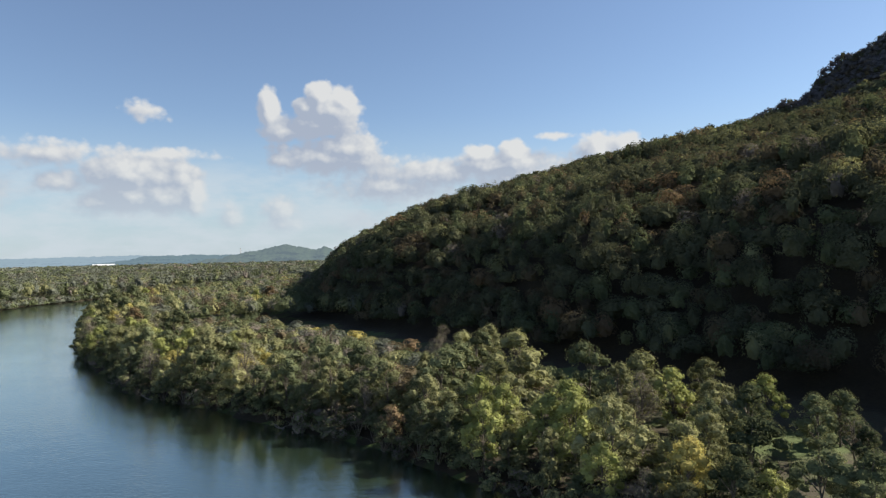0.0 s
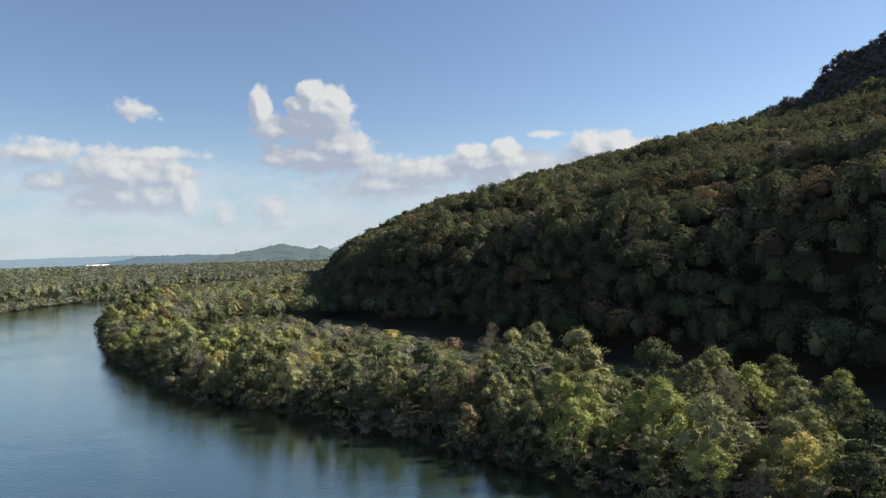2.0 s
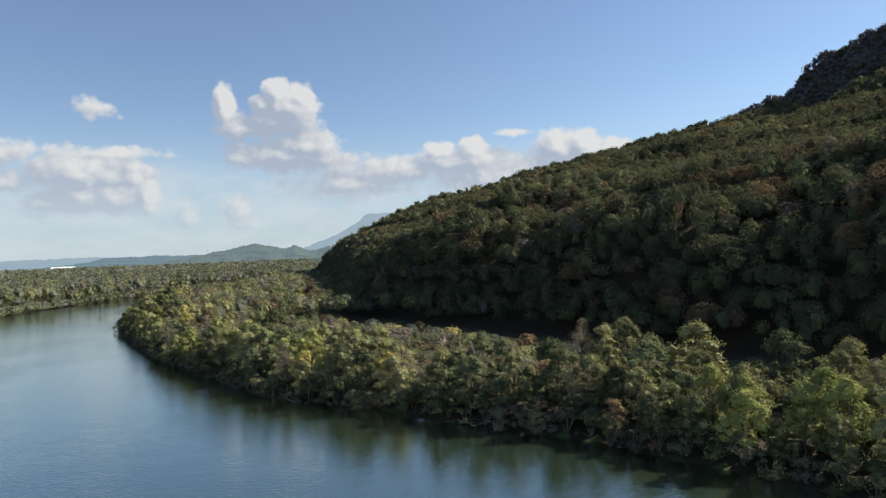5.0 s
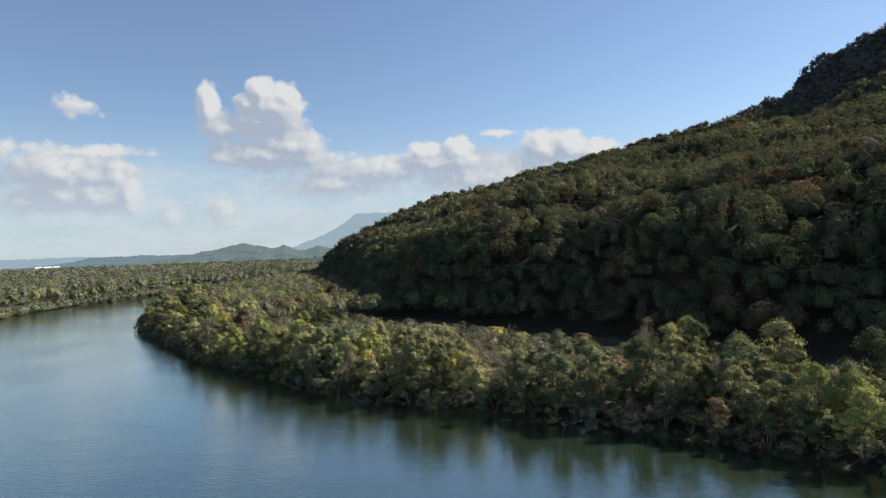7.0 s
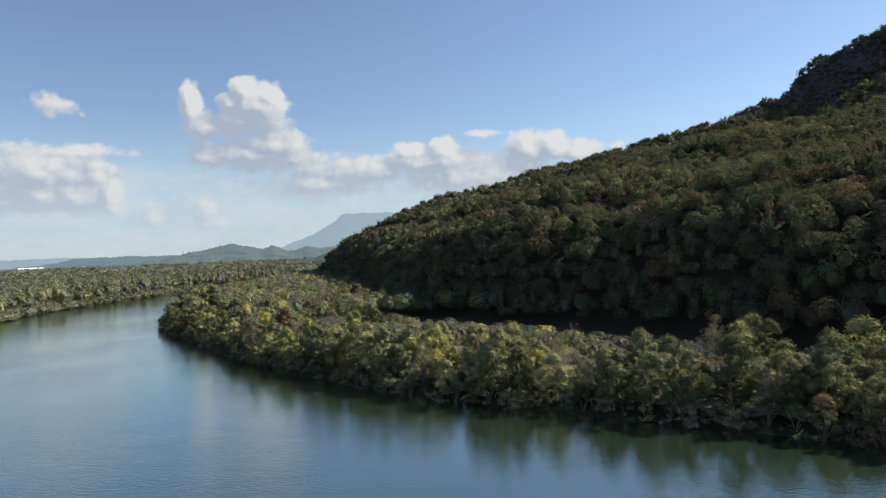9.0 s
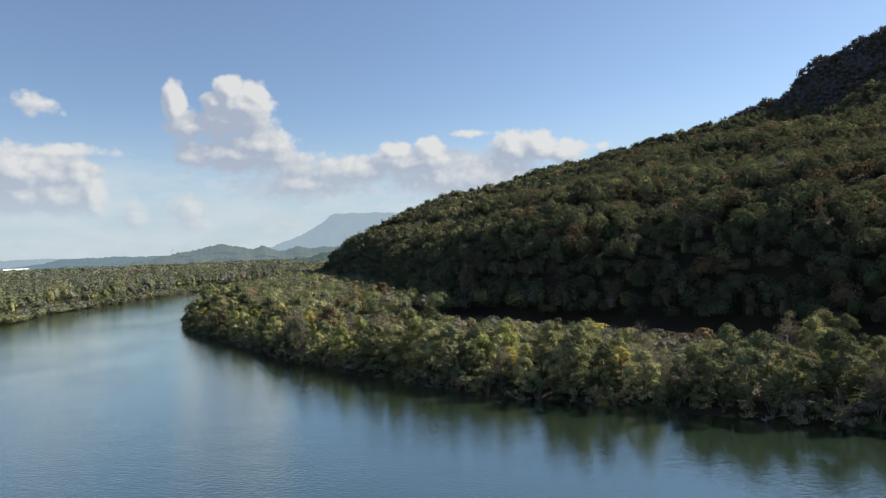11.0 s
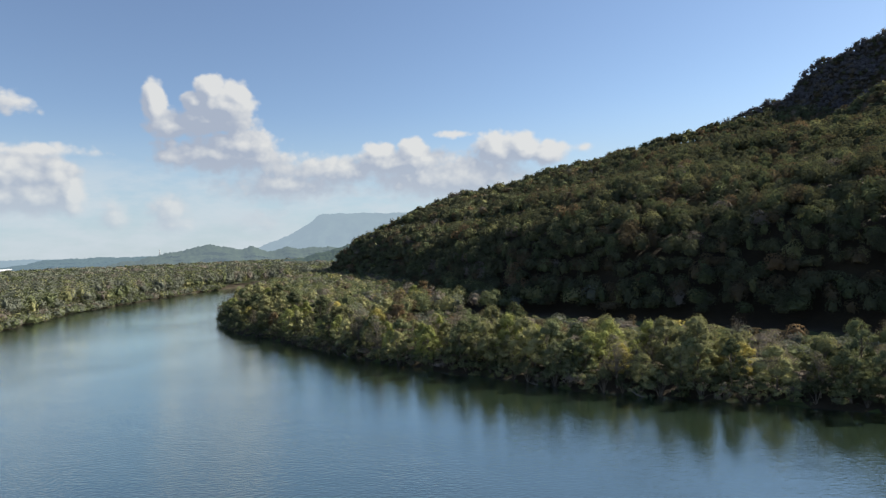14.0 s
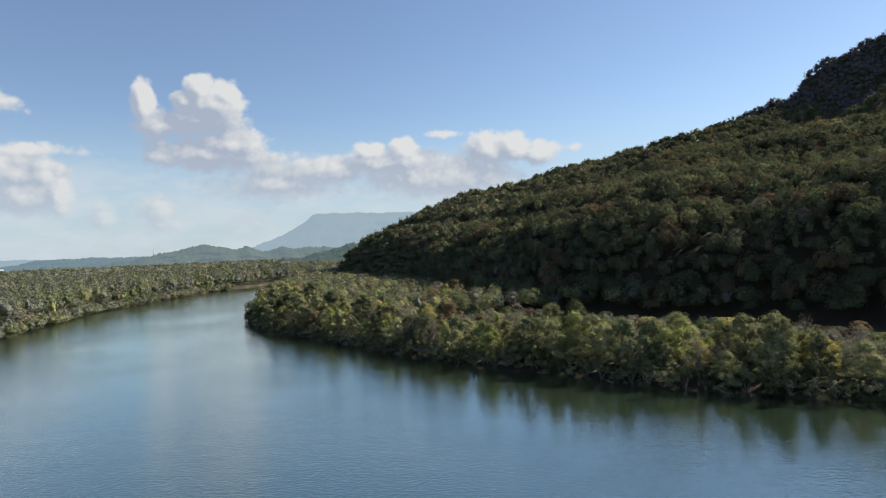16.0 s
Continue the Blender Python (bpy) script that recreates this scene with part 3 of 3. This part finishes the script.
def build_bank():
    rng = np.random.RandomState(11)
    specs = [("olive-green broadleaf tree on the river bank", 19, 6.0, ("olive", "green"), 2300, 0.12, False),
             ("tall green broadleaf tree with an uneven crown", 21, 6.6, ("green", "olive"), 2600, 0.16, False),
             ("yellow-green tree with a rounded crown", 17, 5.8, ("lime", "olive"), 2300, 0.10, False),
             ("slender tree with thin greyish early-autumn leaves", 19, 4.8, ("grey", "olive"), 2100, 0.18, True),
             ("olive tree with a broad spreading crown", 18, 7.4, ("olive", "lime"), 2700, 0.10, False),
             ("tree with rusty brown autumn leaves", 17, 5.4, ("rust", "olive"), 2300, 0.12, False),
             ("bright yellow-green autumn tree", 16, 5.6, ("yellow", "lime"), 2200, 0.10, False),
             ("dark green tree hung with vines", 16, 5.2, ("green", "grey"), 2300, 0.04, False),
             ("leafless grey tree with bare branches", 14, 4.2, ("grey", "rust"), 160, 0.25, True)]
    models = [build_tree(rng, *s) for s in specs]
    # shrub leaves picked darker to stand in for shade at the bank foot
    shrubs = [build_shrub(rng, "dark green shrub hanging over the water", 5.5, 3.4, ("green", "deep"), 620), build_shrub(rng, "olive-green shrub at the water's edge", 4.5, 3.0, ("olive", "green"), 520),
              build_shrub(rng, "brownish shrub at the water's edge", 4.0, 2.8, ("grey", "green"), 460)]
    pts, nrm = along(NEAR_BANK, 2, 18)
    chance = np.array([0.25, 0.20, 0.16, 0.12, 0.15, 0.02, 0.02, 0.06, 0.02])

    def stature(q):
        """Lower growth towards the near meadow, tall trees elsewhere."""
        return np.interp(q[0], (-120, -60, 14, 30, 60), (0.90, 0.80, 0.80, 0.66, 0.48))

    i = 0.0
    while i < len(pts) - 1:
        far = pts[int(i)][1] > 460
        for row, inland in enumerate((4.5, 10.5, 17.0, 23.5)):
            if row == 3 and (rng.uniform() < 0.4 or far):
                continue
            k = int(np.clip(i + rng.uniform(-2.5, 2.5), 0, len(pts) - 1))
            q = pts[k] + nrm[k] * (inland + rng.uniform(-2, 2) + np.interp(pts[k][1], (270, 300), (0.0, 3.0)))
            if meadow(q[0], q[1]):
                continue
            plant(rng, models[rng.choice(9, p=chance)], q[0], q[1], rng.uniform(0.58, 1.06) * (0.86 if row == 0 else 1.0) * stature(q))
        i += 8.2 if not far else 10.0
    for k in range(0, len(pts) - 1, 5):
        if pts[k][1] < 460:
            q = pts[k] + nrm[k] * rng.uniform(0.3, 2.4)
            plant(rng, shrubs[rng.choice(3, p=(0.55, 0.25, 0.2))], q[0], q[1], rng.uniform(0.75, 1.25))
    # trees that stand out
    plant(rng, models[1], -30, 157, 0.80)
    plant(rng, models[4], 5.5, 165, 0.92)
    plant(rng, models[2], -85, 213, 0.74)
    plant(rng, models[6], -173, 393, 0.74)
    plant(rng, models[6], -168.5, 283, 0.95)
    plant(rng, models[5], -144, 413, 1.0)
    plant(rng, models[6], -158, 408, 0.85)
    plant(rng, models[2], -150, 405, 0.9)
    for x, y, k, size in ((24, 140, 0, 0.72), (30, 146, 4, 0.80), (34, 138, 2, 0.74), (20, 151, 1, 0.78), (40, 132, 0, 0.62), (27, 133, 3, 0.70), (44, 127, 1, 0.58), (44, 148, 0, 0.66), (53, 141, 2, 0.60), (-9, 197, 4, 0.72), (-2, 204, 0, 0.78), (-16, 199, 3, 0.80), (-5, 191, 1, 0.66)):
        plant(rng, models[k], x, y, size)
    for _ in range(46):
        q = np.array((rng.uniform(30, 98), rng.uniform(84, 134)))
        if meadow(q[0], q[1]) or q[0] > 0.75 * q[1] + 10:
            continue
        if rng.uniform() < 0.45:
            plant(rng, models[rng.choice(9, p=chance)], q[0], q[1], rng.uniform(0.36, 0.56))
        else:
            plant(rng, shrubs[rng.choice(3, p=(0.4, 0.35, 0.25))], q[0], q[1], rng.uniform(0.8, 1.3))
    plant(rng, models[8], -54, 217, 0.95)
    plant(rng, models[8], -61, 222, 0.8)
    plant(rng, models[8], 58, 120, 0.62)
    for ob in models + shrubs:                      # the models stand among the trees further along the bank
        k = rng.randint(len(pts) - 160, len(pts) - 20)
        q = pts[k] + nrm[k] * rng.uniform(22, 32)
        ob.location = (q[0], q[1], float(ground_z(q[:1], q[1:])[0]))
    return models


BANK_MODELS = build_bank()


def build_wood(name, label, x, y, seed, height, crown, mix, per=1.0, low=0.35, px=0.0036, lift=0.62, core=0.8):
    """Many crowns in one mesh: leaf sprays on lumpy domes, coarser with distance."""
    rng = np.random.RandomState(seed)
    z = np.maximum(ground_z(x, y), 0.1)
    dist = np.hypot(x + 95, y - 20)
    P, N, S, M, bits, core_m = [], [], [], [], [], []
    kinds = list(mix)
    tone = wave(x, y, 55, 70.0)
    for cx, cy, rx, ry in ((68, 277, 15, 24), (95, 227, 8, 9), (52, 258, 8, 12)):      # brown openings on the hillside
        tone = np.where(np.hypot((x - cx) / rx, (y - cy) / ry) < 1, 2.0, tone)
    pr = np.array([mix[k] for k in kinds]) / sum(mix.values())
    for i in range(len(x)):
        h, r = height * rng.uniform(0.66, 1.30), crown * rng.uniform(0.6, 1.5)
        s = max(0.5, dist[i] * px)
        n = int(max(7, per * 9.5 * r * r / (s * s)))
        d = rng.normal(size=(n, 3))
        d /= np.linalg.norm(d, axis=1, keepdims=True)
        d[:, 2] = np.where(d[:, 2] < -low, -d[:, 2], d[:, 2])
        knob = rng.normal(size=(9, 3))
        knob[:, 2] = np.abs(knob[:, 2]) - 0.3
        knob /= np.linalg.norm(knob, axis=1, keepdims=True)
        dots = d @ knob.T
        near = knob[np.argmax(dots, axis=1)]
        lump = 0.66 + 0.42 * np.clip(np.max(dots, axis=1), 0, 1) ** 3
        lump *= rng.uniform(0.88, 1.08, n)
        q = d * lump[:, None]
        P.append(q * (r, r, h * 0.36) + (x[i], y[i], z[i] + h * lift))
        N.append((q - 0.5 * near) * (1, 1, 1.1) + 0.45 * d + rng.normal(size=(n, 3)) * 0.14)
        S.append(np.full(n, s))
        warm = np.array([4.0 if k in ("rust", "bronze", "yellow") else 1.0 for k in kinds]) if tone[i] > 0.75 else np.array([0.45 if k in ("rust", "yellow") else 1.0 for k in kinds])
        if tone[i] > 1.9:
            h, warm = h * 0.8, np.array([22.0 if k == "rust" else 1.0 for k in kinds])
        kind = rng.choice(len(kinds), p=pr * warm / np.sum(pr * warm))
        M.append(np.full(n, kind))
        if s > 3.0 or not core:
            continue
        cells = 3 if s < 1.2 else 2
        d, f = BALLS[cells]
        f = f[: -cells * cells] if low < 0.6 else f
        lump = (0.66 + 0.42 * np.clip(np.max(d @ knob.T, axis=1), 0, 1) ** 3) * core * rng.uniform(0.70, 1.20, len(d))
        bits.append((d * lump[:, None] * (r, r, h * 0.36) + (x[i], y[i], z[i] + h * lift), f))
        core_m.append(np.full(len(f), kind))
    v, f = join([sprays(rng, np.concatenate(P), np.concatenate(N), np.concatenate(S)), *bits])
    ob = new(name, mesh_of(name, v, f, [LEAF[k] for k in kinds], np.concatenate(M + core_m)))
    return tagged(ob, label, "woods", kind="stuff")


def scatter(seed, x0, x1, y0, y1, step):
    """Places on a jittered grid."""
    rng = np.random.RandomState(seed)
    X, Y = np.meshgrid(np.arange(x0, x1, step), np.arange(y0, y1, step * 0.87))
    X = X + (np.arange(X.shape[0]) % 2)[:, None] * step / 2
    return X.ravel() + rng.uniform(-0.38, 0.38, X.size) * step, Y.ravel() + rng.uniform(-0.38, 0.38, X.size) * step


def build_woods():
    hill_mix = {"deep": 0.62, "green": 0.20, "bronze": 0.10, "olive": 0.05, "rust": 0.02, "grey": 0.02}
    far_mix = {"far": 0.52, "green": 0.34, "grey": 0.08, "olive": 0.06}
    x, y = scatter(1, -260, 420, 90, 620, 6.0)
    s = hill_depth(x, y)
    k = (s > -5) & (y < 600) & (x < 0.62 * y + 40)
    build_wood("hill_forest", "dense green and bronze forest covering the hillside", x[k], y[k], 3, 13.5, 3.7, hill_mix, 1.25, 0.30, 0.0029, 0.62, 0.60)
    x, y = scatter(2, -300, 800, 596, 1100, 7.6)
    s = hill_depth(x, y)
    k = (s > -3) & (x < 0.80 * y + 100) & (x > -0.33 * y - 40) & ((y < 960) | (x > 330)) & ~on_bluff(x, y)
    build_wood("upper_hill_forest", "dark forest on the upper mountain slope", x[k], y[k], 4, 14, 5.0, hill_mix, 0.75, 0.0, 0.0032)
    x, y = scatter(17, 240, 860, 640, 1180, 6.0)
    d = -(x - BLUFF[0]) * 0.64 - (y - BLUFF[1]) * 0.77
    k = on_bluff(x, y) & (d > -16) & (x < 0.72 * y + 100)
    build_wood("bluff_forest", "forest clinging to the steep mountain face, purple-grey with painted haze", x[k], y[k], 18, 11, 4.4, {"bluff_haze": 0.7, "deep": 0.14, "grey": 0.1, "bronze": 0.06}, 0.85, 0.6, 0.0026, 0.16, 0.62)
    # trees on the flat behind the bank, round the field
    flat_mix = {"green": 0.38, "olive": 0.18, "far": 0.18, "grey": 0.15, "bronze": 0.08, "rust": 0.02, "yellow": 0.01}
    x, y = scatter(5, -330, 60, 120, 1150, 9.0)
    land, s = shore(x, y), hill_depth(x, y)
    k = (land > np.where(y > 425, 2.5, 24)) & (s < 2) & (y > 300) & ~((land > 30) & (y < 345) & (s < -4))
    build_wood("flat_wood", "mixed autumn woodland on the flat below the hill", x[k], y[k], 6, 12.5, 4.5, flat_mix, 1.0, 0.5, 0.0026, 0.58, 0.55)
    x, y = scatter(23, -200, 60, 140, 345, 6.5)
    land, s = shore(x, y), hill_depth(x, y)
    k = (land > 24) & ((land < 34) | (s < -32)) & (s < -6) & ~meadow(x, y)
    build_wood("thicket", "low mixed thicket between the bank trees and the field", x[k], y[k], 24, 6.5, 3.2, flat_mix, 0.8, 0.6, 0.0030, 0.45, 0.6)
    x, y = scatter(7, -1500, -300, 150, 1500, 10.5)
    land = shore(x, y)
    k = (land > 2) & (x < np.where(y > 800, -0.12 * y - 190, -0.22 * y - 190)) & (x > -0.85 * y - 150) & (np.hypot(x, y) < 1250)
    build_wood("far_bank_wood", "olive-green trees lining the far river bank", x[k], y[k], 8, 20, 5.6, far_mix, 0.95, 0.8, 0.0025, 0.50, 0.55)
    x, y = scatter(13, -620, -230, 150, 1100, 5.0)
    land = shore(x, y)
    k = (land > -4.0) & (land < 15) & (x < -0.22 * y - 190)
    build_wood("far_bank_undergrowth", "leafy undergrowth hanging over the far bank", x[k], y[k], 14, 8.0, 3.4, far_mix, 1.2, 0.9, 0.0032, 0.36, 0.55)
    x, y = scatter(15, -300, 90, 30, 470, 5.0)
    land = shore(x, y)
    k = (land > 1.5) & (land < 26) & (x > -0.75 * y - 60) & (x > -310) & ~meadow(x, y)
    # leaf mix darkened to imitate the shade under the bank trees
    build_wood("bank_undergrowth", "dense low undergrowth beneath the bank trees", x[k], y[k], 16, 3.8, 2.8, {"green": 0.55, "deep": 0.3, "grey": 0.15}, 0.45, 0.5, 0.0036, 0.40, 0.62)
    x, y = scatter(19, -700, -230, 1030, 1750, 15.0)
    land, s = shore(x, y), hill_depth(x, y)
    k = (land > 1) & (s < 0) & (x > -0.22 * y - 230)
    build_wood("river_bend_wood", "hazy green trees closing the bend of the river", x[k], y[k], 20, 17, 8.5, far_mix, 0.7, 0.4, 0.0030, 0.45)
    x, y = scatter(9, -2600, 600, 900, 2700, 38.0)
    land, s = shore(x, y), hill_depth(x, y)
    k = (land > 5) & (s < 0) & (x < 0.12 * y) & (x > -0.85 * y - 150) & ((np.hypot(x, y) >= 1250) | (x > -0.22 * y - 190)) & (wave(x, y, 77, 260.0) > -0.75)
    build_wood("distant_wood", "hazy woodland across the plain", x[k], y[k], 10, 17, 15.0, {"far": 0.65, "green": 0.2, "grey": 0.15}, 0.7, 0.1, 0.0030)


build_woods()


# ---- things far off ----
def build_warehouse():
    """A long low building with a pale roof, far over the plain."""
    hall = tagged(new("warehouse"), "long white-roofed industrial building on the plain", "building")
    L, W, H = 105.0, 40.0, 9.0
    v = [(-L / 2, -W / 2, 0), (L / 2, -W / 2, 0), (L / 2, W / 2, 0), (-L / 2, W / 2, 0), (-L / 2, -W / 2, H), (L / 2, -W / 2, H), (L / 2, W / 2, H), (-L / 2, W / 2, H)]
    part("wall", mesh_of("wall", v, [(0, 1, 5, 4), (1, 2, 6, 5), (2, 3, 7, 6), (3, 0, 4, 7)], [STEEL]), hall)
    e = 1.5
    r = [(-L / 2 - e, -W / 2 - e, H), (L / 2 + e, -W / 2 - e, H), (L / 2 + e, 0, H + 7), (-L / 2 - e, 0, H + 7), (-L / 2 - e, W / 2 + e, H), (L / 2 + e, W / 2 + e, H)]
    part("roof", mesh_of("roof", r, [(0, 1, 2, 3), (3, 2, 5, 4)], [WHITE_ROOF]), hall)
    return hall


hall = build_warehouse()
hall.location, hall.rotation_euler = (-74 + 3750 * math.sin(radians(-31.5)), 12 + 3750 * math.cos(radians(-31.5)), 9.0), (0, 0, radians(24))


def build_mast():
    """A slim lattice mast on the far hill."""
    mast = tagged(new("radio_mast"), "slim grey lattice radio mast on the far hill", "mast")
    for a in range(3):
        x, y = 3.0 * math.cos(a * 2.094), 3.0 * math.sin(a * 2.094)
        v, f = tube([(x, y, -6), (x * 0.3, y * 0.3, 32)], [0.9, 0.6], 5)
        part("leg", mesh_of("leg", v, f, [STEEL]), mast)
    for k in range(5):
        r = 3.0 - 2.1 * (k * 6 + 6) / 38
        ring = [(r * math.cos(a * 2.094), r * math.sin(a * 2.094), k * 6.0) for a in (0, 1, 2, 0)]
        v, f = tube(ring, [0.35] * 4, 4)
        part("brace", mesh_of("brace", v, f, [STEEL]), mast)
    return mast


mast = build_mast()
mast.location = (-90 + 3300 * math.sin(radians(-20.6)), 20 + 3300 * math.cos(radians(-20.6)), 41 + 3300 * math.tan(radians(0.28)))


def build_driftwood(rng, length):
    """A bleached dead branch lying half in the water."""
    wood = tagged(new("driftwood"), "bleached dead branch lying at the water's edge", "branch", "driftwood along the bank")
    z = np.linspace(0, 1, 6)
    stem = np.stack([length * z, 0.4 * np.sin(z * 5), 0.15 + 1.4 * z * z], 1)
    v, f = tube(stem, np.linspace(0.22, 0.05, 6), 6)
    part("stem", mesh_of("stem", v, f, [DRIFT], smooth=True), wood)
    for k in range(6):
        a = stem[rng.randint(2, 6)]
        d = rng.normal(size=3) * (0.8, 1.2, 0.5) + (0.6, 0, 0.8)
        v, f = tube([a, a + d * 0.6 + (0, 0, 0.2), a + d * 1.3], [0.07, 0.05, 0.02], 4)
        part("twig", mesh_of("twig", v, f, [DRIFT], smooth=True), wood)
    return wood


def place_driftwood():
    rng = np.random.RandomState(5)
    pts, nrm = along(NEAR_BANK, 4, 16)
    for k in (61, 118, 150, 240):
        q = pts[k] + nrm[k] * rng.uniform(0.2, 0.9)
        ob = build_driftwood(rng, rng.uniform(2.4, 3.8))
        ob.location, ob.rotation_euler = (q[0], q[1], -0.1), (0, 0, math.atan2(-nrm[k][1], -nrm[k][0]) + rng.uniform(-0.8, 0.8))


place_driftwood()
